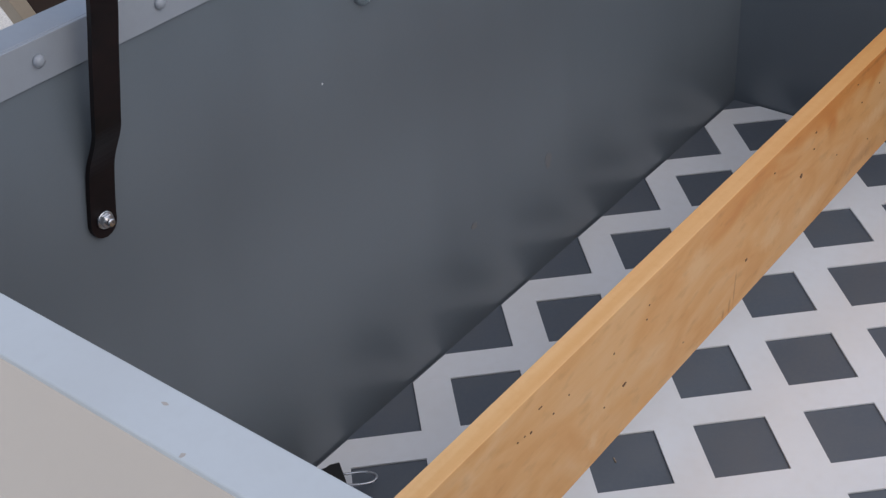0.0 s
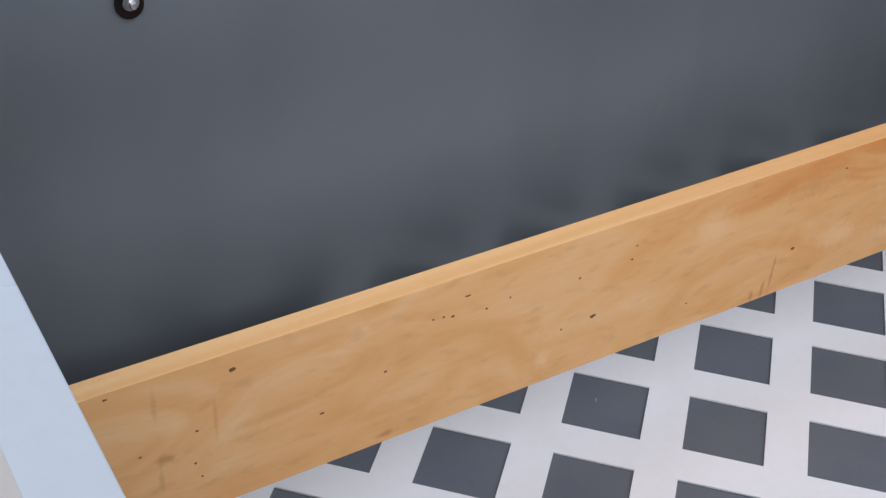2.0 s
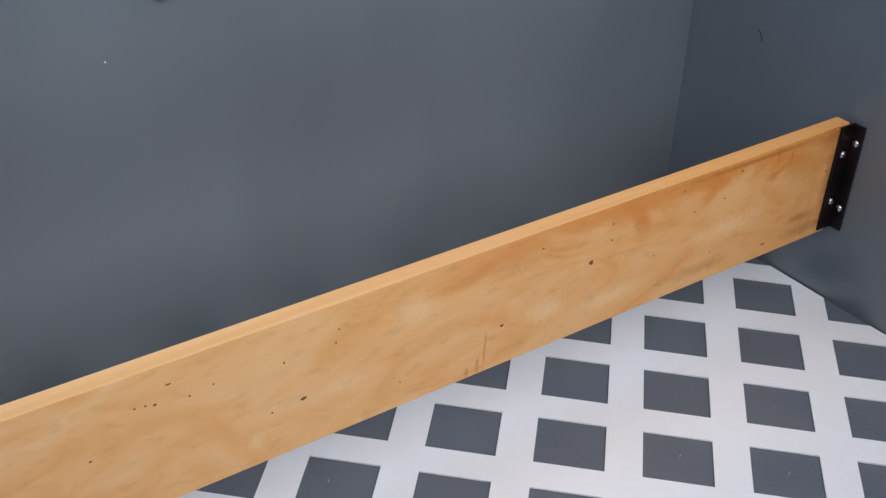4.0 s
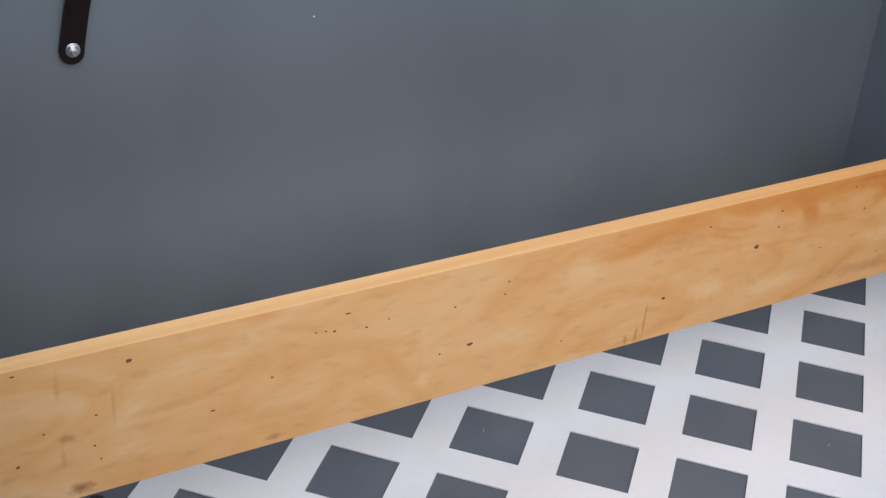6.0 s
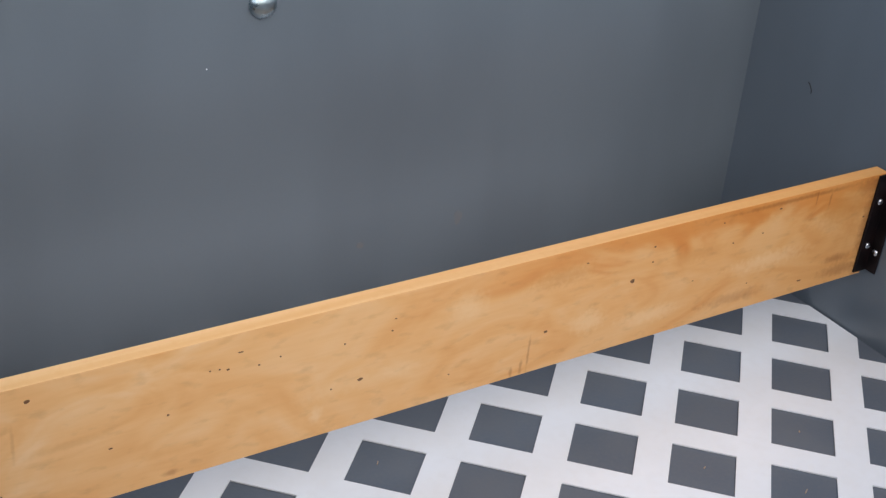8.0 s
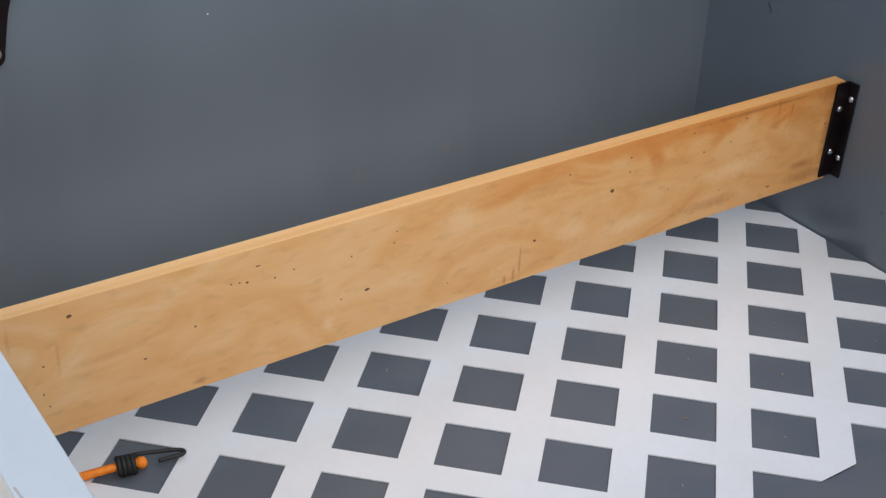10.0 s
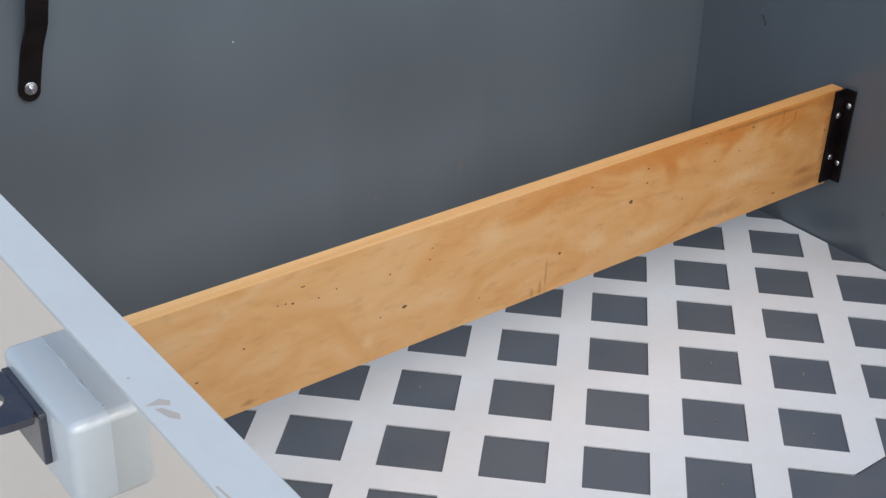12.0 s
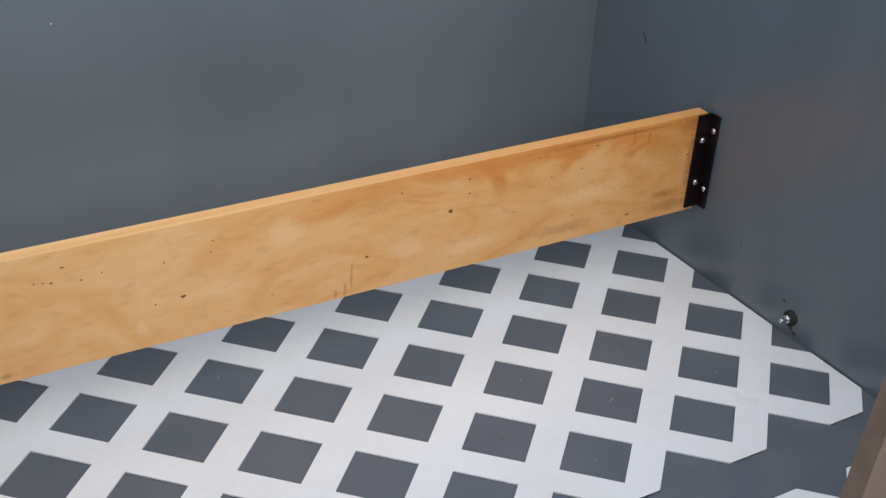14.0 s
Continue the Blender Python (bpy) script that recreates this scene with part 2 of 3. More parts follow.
BLOCK = material("pale_blue_grey_enamel", (0.48, 0.535, 0.585), 0.22, metal=0.15, spec=0.8, second=(0.42, 0.47, 0.52), scale=12.0, amount=0.15, grain=160.0, grain_amount=0.10, bump=0.03, rough_var=0.02)
BLACK = material("black_enamel", (0.004, 0.0032, 0.0036), 0.42, spec=0.22, second=(0.016, 0.006, 0.006), scale=20.0, amount=0.6, grain=200.0, grain_amount=0.3, bump=0.1)
PLATE = material("black_plate", (0.024, 0.026, 0.042), 0.22, spec=0.9, second=(0.035, 0.034, 0.040), scale=50.0, amount=0.6, bump=0.1)
ZINC = material("zinc_plate", (0.66, 0.68, 0.70), 0.26, metal=1.0, second=(0.50, 0.48, 0.50), scale=60.0, amount=0.6, grain=400.0, grain_amount=0.3, bump=0.1)
DULL_ZINC = material("dull_zinc_plate", (0.50, 0.58, 0.61), 0.30, metal=1.0, second=(0.27, 0.31, 0.34), scale=70.0, amount=0.8, grain=400.0, grain_amount=0.3, bump=0.1)
RUBBER = material("black_rubber", (0.011, 0.010, 0.010), 0.6, second=(0.020, 0.018, 0.017), scale=40.0, amount=0.6, bump=0.2)
ORANGE = material("orange_cord_sheath", (0.98, 0.27, 0.008), 0.55, second=(0.80, 0.18, 0.008), scale=120.0, amount=0.6, grain=700.0, grain_amount=0.5, bump=0.5)
WOOD = wood_material("varnished_pine", 3.7)
WOOD_EDGE = material("varnished_pine_edge", (0.86, 0.55, 0.26), 0.46, second=(0.72, 0.36, 0.11), scale=5.0, amount=0.5, grain=160.0, grain_amount=0.25, bump=0.1, stretch=(0.5, 14.0, 14.0))
# the edge tone gets deeper and more orange towards the front wall
deepen_along(WOOD_EDGE, -0.95, -0.15, (0.83, 0.66, 0.46))
SPECK = material("dark_knot", (0.17, 0.078, 0.030), 0.6, second=(0.09, 0.042, 0.018), scale=200.0, bump=0.1)
RUST = material("dark_rust", (0.085, 0.066, 0.054), 0.7, second=(0.05, 0.045, 0.04), scale=180.0, amount=0.9, bump=0.2)
BROWN_STEEL = material("brown_enamel", (0.085, 0.052, 0.036), 0.5, second=(0.15, 0.105, 0.075), scale=30.0, amount=0.8, grain=240.0, grain_amount=0.4, bump=0.2)
SMUDGE = material("brown_smear", (0.39, 0.36, 0.335), 0.55, second=(0.46, 0.45, 0.44), scale=150.0, bump=0.1)
CONCRETE = material("pale_concrete", (0.72, 0.68, 0.62), 0.9, second=(0.45, 0.43, 0.40), scale=160.0, amount=0.9, grain=600.0, grain_amount=0.5, bump=0.6)


# ---- builders ----
def part(name, bm, mat, parent=None, label=""):
    me = bpy.data.meshes.new(name)
    bmesh.ops.recalc_face_normals(bm, faces=bm.faces)
    bm.to_mesh(me)
    bm.free()
    if mat:
        me.materials.append(mat)
    ob = new(name, me)
    if parent:
        ob.parent = parent
    if label:
        tagged(ob, label)
    return ob


def empty(name, label, category, at=(0, 0, 0), group="", kind=""):
    ob = new(name)
    ob.location = at
    return tagged(ob, label, category, group, kind)


def box(bm, x0, x1, y0, y1, z0, z1, bevel=0.0):
    made = bmesh.ops.create_cube(bm, size=1.0)["verts"]
    for v in made:
        v.co = Vector((x0 if v.co.x < 0 else x1, y0 if v.co.y < 0 else y1, z0 if v.co.z < 0 else z1))
    if bevel:
        edges = list({e for v in made for e in v.link_edges})
        bmesh.ops.bevel(bm, geom=edges, offset=bevel, segments=3, affect="EDGES", profile=0.5)
    return bm


def slab(x0, x1, y0, y1, z0, z1, bevel=0.0):
    return box(bmesh.new(), x0, x1, y0, y1, z0, z1, bevel)


def prism(bm, pts, z0, z1):
    """A flat outline (counter-clockwise) given thickness in z."""
    lo = [bm.verts.new((x, y, z0)) for x, y in pts]
    hi = [bm.verts.new((x, y, z1)) for x, y in pts]
    n = len(pts)
    bm.faces.new(hi)
    bm.faces.new(lo[::-1])
    for k in range(n):
        bm.faces.new((lo[k], lo[(k + 1) % n], hi[(k + 1) % n], hi[k]))
    return bm


def turned(bm, profile, m, seg=20):
    """A turned form: (radius, height) rings about z, placed by m."""
    rings = []
    for r, h in profile:
        rings.append([bm.verts.new(m @ Vector((r * math.cos(2 * math.pi * k / seg), r * math.sin(2 * math.pi * k / seg), h))) for k in range(seg)])
    for a, b in zip(rings, rings[1:]):
        for k in range(seg):
            bm.faces.new((a[k], a[(k + 1) % seg], b[(k + 1) % seg], b[k]))
    bm.faces.new(rings[0][::-1])
    bm.faces.new(rings[-1])
    return bm


def smooth_path(pts, steps=6):
    """Points along a soft curve through pts."""
    P = [Vector(p) for p in pts]
    out = []
    for k in range(len(P) - 1):
        a, b, c, d = P[max(k - 1, 0)], P[k], P[k + 1], P[min(k + 2, len(P) - 1)]
        for s in range(steps):
            t = s / steps
            out.append(0.5 * (2 * b + (c - a) * t + (2 * a - 5 * b + 4 * c - d) * t * t + (3 * b - a - 3 * c + d) * t ** 3))
    out.append(P[-1])
    return out


def tube(bm, pts, radius, seg=10, ends=True):
    rings = []
    up = Vector((0.13, 0.27, 0.95)).normalized()
    for k, p in enumerate(pts):
        d = (pts[min(k + 1, len(pts) - 1)] - pts[max(k - 1, 0)]).normalized()
        u = (up - d * up.dot(d)).normalized()
        v = d.cross(u)
        up = u
        rings.append([bm.verts.new(p + radius * (math.cos(2 * math.pi * q / seg) * u + math.sin(2 * math.pi * q / seg) * v)) for q in range(seg)])
    for a, b in zip(rings, rings[1:]):
        for q in range(seg):
            bm.faces.new((a[q], a[(q + 1) % seg], b[(q + 1) % seg], b[q]))
    if ends:
        bm.faces.new(rings[0][::-1])
        bm.faces.new(rings[-1])
    return bm


def shade_smooth(ob):
    for f in ob.data.polygons:
        f.use_smooth = True
    return ob


# ---- the trailer bed: floor, walls, rails ----
END_X, GATE_X = 0.0635, -1.143
WALL_Y, NEAR_Y = 0.232, -1.050
TOP_Z = 0.500
LEAN_OUT = 0.030

floor = part("floor", slab(GATE_X - 0.02, END_X + 0.02, NEAR_Y - 0.02, WALL_Y + 0.02, -0.018, 0.0), GREY_FLOOR)
tagged(floor, "grey painted plywood trailer floor under white lattice", "floor", kind="structure")


def side_wall(name, y, sign, label):
    bm = slab(GATE_X, END_X, min(y, y + sign * 0.015), max(y, y + sign * 0.015), -0.018, TOP_Z)
    for v in bm.verts:
        v.co.y += sign * LEAN_OUT * v.co.z
    return tagged(part(name, bm, GREY), label, "wall", kind="structure")


wall_north = side_wall("wall_north", WALL_Y, 1, "smooth dark grey painted side wall of the trailer")
wall_south = side_wall("wall_south", NEAR_Y, -1, "dark grey painted side wall, the far twin")
wall_east = tagged(part("wall_east", slab(END_X, END_X + 0.015, NEAR_Y - 0.03, WALL_Y + 0.03, -0.018, TOP_Z), GREY),
                   "dark grey painted front wall of the trailer", "wall", kind="structure")


def side_rail(y, sign):
    rail = empty("side_rail", "mid grey painted metal angle rail capping the side wall", "rail", (0, y + sign * LEAN_OUT * TOP_Z, TOP_Z), kind="structure")
    bm = bmesh.new()
    box(bm, GATE_X - 0.02, END_X + 0.015, min(-sign * 0.003, 0), max(-sign * 0.003, 0), -0.026, 0.003, 0.0006)
    part("rail_face", bm, RAIL_GREY, rail)
    bm = bmesh.new()
    box(bm, GATE_X - 0.02, END_X + 0.015, min(0, sign * 0.027), max(0, sign * 0.027), 0.0004, 0.0032, 0.0006)
    part("rail_top", bm, RAIL_GREY, rail)
    x = -1.0565
    first = None
    while x < END_X - 0.02:
        if first is None:
            bm = turned(bmesh.new(), [(0.0043, 0), (0.0043, 0.0014), (0.0034, 0.0030), (0.0015, 0.0038)], pose(0, 0, 0, 90 * sign, 0, 0), 14)
            first = shade_smooth(part("rivet", bm, RAIL_GREY, rail))
            ob = first
        else:
            ob = new("rivet", first.data)
            ob.parent = rail
        ob.location = (x, -sign * 0.003, -0.011)
        x += 0.1015
    return rail


side_rail(WALL_Y, 1)
side_rail(NEAR_Y, -1)
end_rail = empty("end_rail", "mid grey painted metal angle rail capping the front wall", "rail", (END_X, 0, TOP_Z), kind="structure")
part("rail_face", slab(-0.003, 0, NEAR_Y, WALL_Y, -0.026, 0.0002, 0.0005), RAIL_GREY, end_rail)
part("rail_top", slab(-0.003, 0.027, NEAR_Y, WALL_Y, 0.0004, 0.003, 0.0005), RAIL_GREY, end_rail)

# tailgate with its rail, catch and angle plate
GATE_TOP = 0.520
tailgate = empty("tailgate", "closed trailer tailgate with shiny metal skin and grey top rail", "tailgate", (GATE_X, 0, 0))
part("core", slab(-0.016, 0.0, NEAR_Y - 0.02, WALL_Y + 0.004, -0.018, GATE_TOP - 0.004), GREY, tailgate, "dark grey painted inner board")
part("skin", slab(-0.0215, -0.0165, NEAR_Y - 0.03, WALL_Y + 0.025, 0.10, GATE_TOP - 0.004, 0.001), SKIN, tailgate, "polished cream-toned metal sheet, mirror-like")
part("top_rail", slab(-0.0245, 0.0015, NEAR_Y - 0.03, WALL_Y + 0.03, GATE_TOP - 0.0036, GATE_TOP, 0.001), RAIL, tailgate, "pale blue-grey painted flat rail")
part("bottom_lip", slab(-0.0245, -0.0170, NEAR_Y - 0.03, WALL_Y + 0.025, 0.088, 0.0985, 0.001), RUBBER, tailgate, "dark rubber lip under the metal sheet")
catch = part("catch_block", slab(-0.0420, -0.0125, -0.462, -0.376, 0.436, 0.4875, 0.0050), BLOCK, tailgate, "pale blue-grey painted steel block, rounded edges")
shade_smooth(catch)
part("weld_bead", tube(bmesh.new(), [Vector((-0.0220 + 0.0006 * math.sin(7.0 * k), -0.455 + 0.0048 * k, 0.4862 + 0.0005 * math.cos(5.0 * k))) for k in range(15)], 0.0014, 8), BLOCK, catch)

# ---- lattice panels ----
PITCH, HALF_OPEN = 0.108, 0.327
UNIT = PITCH / math.sqrt(2)


def clip(poly, axis, limit, keep_less):
    out = []
    for k, a in enumerate(poly):
        b = poly[(k + 1) % len(poly)]
        ia = a[axis] <= limit if keep_less else a[axis] >= limit
        ib = b[axis] <= limit if keep_less else b[axis] >= limit
        if ia:
            out.append(a)
        if ia != ib:
            t = (limit - a[axis]) / (b[axis] - a[axis])
            out.append((a[0] + t * (b[0] - a[0]), a[1] + t * (b[1] - a[1])))
    return out


def lattice(cx, cy, x0, x1, y0, y1, label):
    """Diagonal lattice: slats at half steps from an opening's centre (cx, cy), trimmed to a rectangle."""
    panel = empty("lattice_panel", label, "lattice", (0, 0, 0), "white lattice panels on the floor")
    w = 0.5 - HALF_OPEN
    for direction in (0, 1):
        for n in range(-40, 41):
            c = n + 0.5
            strip = []
            for a, b in ((c - w, -60), (c + w, -60), (c + w, 60), (c - w, 60)):
                i, j = (a, b) if direction == 0 else (b, a)
                strip.append((cx - (i + j) * UNIT, cy + (i - j) * UNIT))
            for axis, limit, less in ((0, x0, False), (0, x1, True), (1, y0, False), (1, y1, True)):
                strip = clip(strip, axis, limit, less) if strip else strip
            if len(strip) < 3:
                continue
            area = sum(p[0] * q[1] - q[0] * p[1] for p, q in zip(strip, strip[1:] + strip[:1])) / 2
            if abs(area) < 2e-4:
                continue
            if area < 0:
                strip = strip[::-1]
            part("slat", prism(bmesh.new(), strip, 0.0004 + 0.0002 * direction, 0.0023 + 0.00006 * direction), WHITE, panel)
    return panel


lattice(0.0, 0.0, GATE_X + 0.012, 0.0610, -5 * UNIT, 3 * UNIT, "white plastic diagonal lattice panel lying on the grey floor")
lattice(-0.107, -0.435, GATE_X + 0.012, 0.060, -1.036, -0.447, "second white plastic diagonal lattice panel beside the first")

# ---- divider board ----
BOARD_Y = -0.0215
board = empty("divider_board", "varnished pine divider board with knots, spanning the trailer bed", "board", (0, BOARD_Y, 0.09))
plank = part("plank", slab(GATE_X + 0.003, 0.055, 0.0, 0.0180, 0.0, 0.1405, 0.0005), WOOD, board)
# upward faces of the plank take the plainer, lighter edge tone
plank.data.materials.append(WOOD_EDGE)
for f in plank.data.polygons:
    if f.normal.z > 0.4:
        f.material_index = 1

# angle bracket that holds the board to the front wall
bracket = empty("angle_bracket", "black steel angle bracket screwed to board end and wall", "bracket", (END_X, BOARD_Y, 0.0952))
bm = bmesh.new()
box(bm, -0.0245, -0.0005, -0.0035, -0.0004, 0.0, 0.1340, 0.0008)
part("board_leg", bm, BLACK, bracket)
bm = bmesh.new()
box(bm, -0.0035, -0.0004, -0.0175, -0.0004, 0.0, 0.1340, 0.0008)
part("wall_leg", bm, BLACK, bracket)
for x, y, z, turn in ((-0.0135, -0.0035, 0.098, "b"), (-0.0135, -0.0035, 0.037, "b"), (-0.0035, -0.0105, 0.112, "w"), (-0.0035, -0.0105, 0.028, "w")):
    m = pose(x, y, z, 90, 0, 0) if turn == "b" else pose(x, y, z, 0, -90, 0)
    shade_smooth(part("screw_head", turned(bmesh.new(), [(0.0042, 0), (0.0042, 0.001), (0.0032, 0.0022), (0.0014, 0.0028)], m, 14), ZINC, bracket, "bright zinc screw head"))

# knots, pin holes and scratches on the board face: x, z, length, height
MARKS = [
    (-0.974, 0.215, 0.0060, 0.0045), (-0.332, 0.172, 0.0065, 0.0060), (-0.442, 0.137, 0.0045, 0.0040), (-0.663, 0.143, 0.0075, 0.0036),
    (-0.855, 0.163, 0.0034, 0.0022), (-0.907, 0.144, 0.0042, 0.0022), (-0.787, 0.210, 0.0060, 0.0016), (-0.807, 0.197, 0.0026, 0.0020),
    (-0.799, 0.195, 0.0034, 0.0024), (-0.816, 0.198, 0.0022, 0.0016), (-0.769, 0.191, 0.0024, 0.0022), (-0.748, 0.194, 0.0022, 0.0020),
    (-0.694, 0.141, 0.0024, 0.0022), (-0.682, 0.189, 0.0028, 0.0022), (-0.628, 0.203, 0.0024, 0.0020), (-0.631, 0.190, 0.0030, 0.0024),
    (-0.399, 0.210, 0.0042, 0.0016), (-0.308, 0.209, 0.0034, 0.0028), (-0.307, 0.190, 0.0028, 0.0026), (-0.188, 0.187, 0.0030, 0.0026),
    (-0.122, 0.217, 0.0050, 0.0024), (-0.058, 0.106, 0.0085, 0.0022), (0.031, 0.175, 0.0040, 0.0026),
    (-1.061, 0.225, 0.0034, 0.0020), (-1.002, 0.170, 0.0030, 0.0018), (-1.043, 0.164, 0.0028, 0.0018), (-1.005, 0.140, 0.0028, 0.0022),
    (-1.001, 0.125, 0.0024, 0.0020), (-1.065, 0.138, 0.0034, 0.0026),
    (-0.143, 0.190, 0.0030, 0.0022), (-0.240, 0.150, 0.0026, 0.0016), (-0.150, 0.125, 0.0024, 0.0018), (-0.209, 0.217, 0.0030, 0.0016), (-0.560, 0.118, 0.0024, 0.0014),
]
for x, z, length, height in MARKS:
    bm = bmesh.new()
    ring = []
    for k in range(9):
        a = 2 * math.pi * k / 9
        r = random.uniform(0.28, 0.52)
        ring.append((x + length * r * math.cos(a), z - 0.09 + height * r * math.sin(a)))
    prism(bm, ring, 0.0, 0.0007)
    for v in bm.verts:
        v.co = Vector((v.co.x, 0.0003 - v.co.z, v.co.y))
    part("knot", bm, SPECK, board)

# ---- side wall hardware ----
def strap_iron(foot_x, wall_y, sign, paint, label):
    strap = empty("strap_iron", label, "strap", (foot_x, wall_y + sign * LEAN_OUT * 0.365, 0.3618), "steel straps on the side walls")
    half, thick = 0.0110, 0.004
    line = [(-0.0015, -0.0005, -0.003), (-0.001, -0.0005, 0.002), (0.0040, -0.0005, 0.028), (0.0068, -0.0022, 0.043), (0.0100, -0.0100, 0.064), (0.0112, -0.0130, 0.080),
            (0.0162, -0.0180, 0.125), (0.0210, -0.0210, 0.160), (0.034, -0.0240, 0.250), (0.0580, -0.0310, 0.370), (0.0800, -0.0360, 0.480)]
    bm = bmesh.new()
    rings = []
    for k, (x, y, z) in enumerate(smooth_path(line, 4)):
        w = half
        rings.append([bm.verts.new((x + sx * w, sign * (y - (thick if sy else 0)), z)) for sx, sy in ((-1, 0), (1, 0), (1, 1), (-1, 1))])
    for a, b in zip(rings, rings[1:]):
        for q in range(4):
            bm.faces.new((a[q], a[(q + 1) % 4], b[(q + 1) % 4], b[q]))
    bm.faces.new(rings[-1])
    # rounded foot
    foot = []
    for k in range(9):
        a = math.pi + math.pi * k / 8
        foot.append((half * math.cos(a) - 0.0015, half * math.sin(a) - 0.003))
    f0 = [bm.verts.new((x, -0.0005 * sign, z)) for x, z in foot]
    f1 = [bm.verts.new((x, sign * (-0.0005 - thick), z)) for x, z in foot]
    bm.faces.new(f0)
    bm.faces.new(f1[::-1])
    for k in range(8):
        bm.faces.new((f0[k], f0[k + 1], f1[k + 1], f1[k]))
    bmesh.ops.remove_doubles(bm, verts=bm.verts, dist=0.0002)
    part("bar", bm, paint, strap)
    m = pose(-0.001, -0.005 * sign, 0.0, 90 * sign, 0, 0)
    bolt = part("bolt_head", turned(bmesh.new(), [(0.0054, 0), (0.0054, 0.0036), (0.0048, 0.0042)], m, 6), ZINC, strap, "bright zinc hexagon bolt head")
    shade_smooth(part("washer", turned(bmesh.new(), [(0.0066, -0.0003), (0.0066, 0.0010), (0.0062, 0.0012)], m, 24), ZINC, bolt))
    part("thread_end", turned(bmesh.new(), [(0.0032, 0.0040), (0.0032, 0.0070), (0.0025, 0.0080)], m, 14), ZINC, bolt)


strap_iron(-0.9366, WALL_Y, 1, BLACK, "cranked black steel strap bolted to the grey side wall")
strap_iron(-0.9530, NEAR_Y, -1, BROWN_STEEL, "brown steel strap rising from the opposite side wall")

dome = empty("carriage_bolt", "zinc plated carriage bolt with domed head in the side wall", "bolt", (-0.6465, WALL_Y + LEAN_OUT * 0.424, 0.424))
profile = [(0.0152 * math.cos(a), 0.0008 + 0.0088 * math.sin(a)) for a in [radians(d) for d in range(0, 90, 10)]]
shade_smooth(part("head", turned(bmesh.new(), [(0.0152, -0.0005)] + profile, pose(0, 0, 0, 90, 0, 0), 28), DULL_ZINC, dome))

stud = empty("wall_bolt", "zinc bolt end with black rubber washer low on the wall", "bolt", (END_X, -0.219, 0.027))
shade_smooth(part("washer", turned(bmesh.new(), [(0.0105, -0.0005), (0.0105, 0.003), (0.0085, 0.0045)], pose(0, 0, 0, 0, -90, 0), 20), RUBBER, stud))
part("nut", turned(bmesh.new(), [(0.0058, 0.004), (0.0058, 0.008), (0.0052, 0.009)], pose(0, 0, 0, 0, -90, 0), 6), ZINC, stud)
part("thread_end", turned(bmesh.new(), [(0.0034, 0.009), (0.0034, 0.017), (0.0026, 0.018)], pose(0, 0, 0, 0, -90, 0), 12), ZINC, stud)


def wall_mark(name, outline, mat, label):
    """A thin stain on the front wall: (y, z) outline."""
    bm = bmesh.new()
    prism(bm, outline, 0.0, 0.0006)
    for v in bm.verts:
        v.co = Vector((END_X + 0.0003 - v.co.z, v.co.x, v.co.y))
    return tagged(part(name, bm, mat, wall_east), label)


def blot(cy, cz, ry, rz, n=10):
    return [(cy + ry * random.uniform(0.6, 1.0) * math.cos(2 * math.pi * k / n), cz + rz * random.uniform(0.6, 1.0) * math.sin(2 * math.pi * k / n)) for k in range(n)]


wall_mark("rust_stain", blot(-0.203, 0.044, 0.0032, 0.0032), RUST, "small dark chip in the paint")
wall_mark("rust_stain", blot(-0.229, 0.009, 0.005, 0.004), RUST, "brown rust stain in the grey paint")
wall_mark("rust_stain", blot(-0.222, 0.014, 0.004, 0.003), RUST, "brown rust stain in the grey paint")
wall_mark("paint_chip", blot(-0.114, 0.078, 0.0028, 0.005), GREY_FLOOR, "scuffed spot in the grey paint")
hair = tube(bmesh.new(), smooth_path([(END_X - 0.0008, 0.134, 0.284), (END_X - 0.0015, 0.1305, 0.2825), (END_X - 0.0010, 0.1265, 0.276), (END_X - 0.0006, 0.1262, 0.2715)], 4), 0.0006, 5)
tagged(part("bristle", hair, RUBBER), "black paint brush bristle stuck to the grey wall", "bristle")

SCUFF = material("brownish_scuff", (0.145, 0.138, 0.138), 0.31, spec=0.8, second=(0.117, 0.138, 0.158), scale=60.0, amount=1.0, bump=0.0, rough_var=0.0)
for cx, cz, rx, rz in ((-0.386, 0.131, 0.007, 0.012), (-0.520, 0.122, 0.006, 0.005)):
    bm = prism(bmesh.new(), blot(cx, cz, rx, rz, 14), 0.0, 0.0006)
    for v in bm.verts:
        v.co = Vector((v.co.x, WALL_Y + LEAN_OUT * v.co.y + 0.0003 - v.co.z, v.co.y))
    tagged(part("scuff", bm, SCUFF, wall_north), "faint brownish scuff in the grey paint")

bm = prism(bmesh.new(), blot(-0.707, 0.363, 0.0011, 0.0011, 8), 0.0, 0.0006)
for v in bm.verts:
    v.co = Vector((v.co.x, WALL_Y + LEAN_OUT * v.co.y + 0.0003 - v.co.z, v.co.y))
tagged(part("paint_fleck", bm, WHITE, wall_north), "tiny white paint fleck")

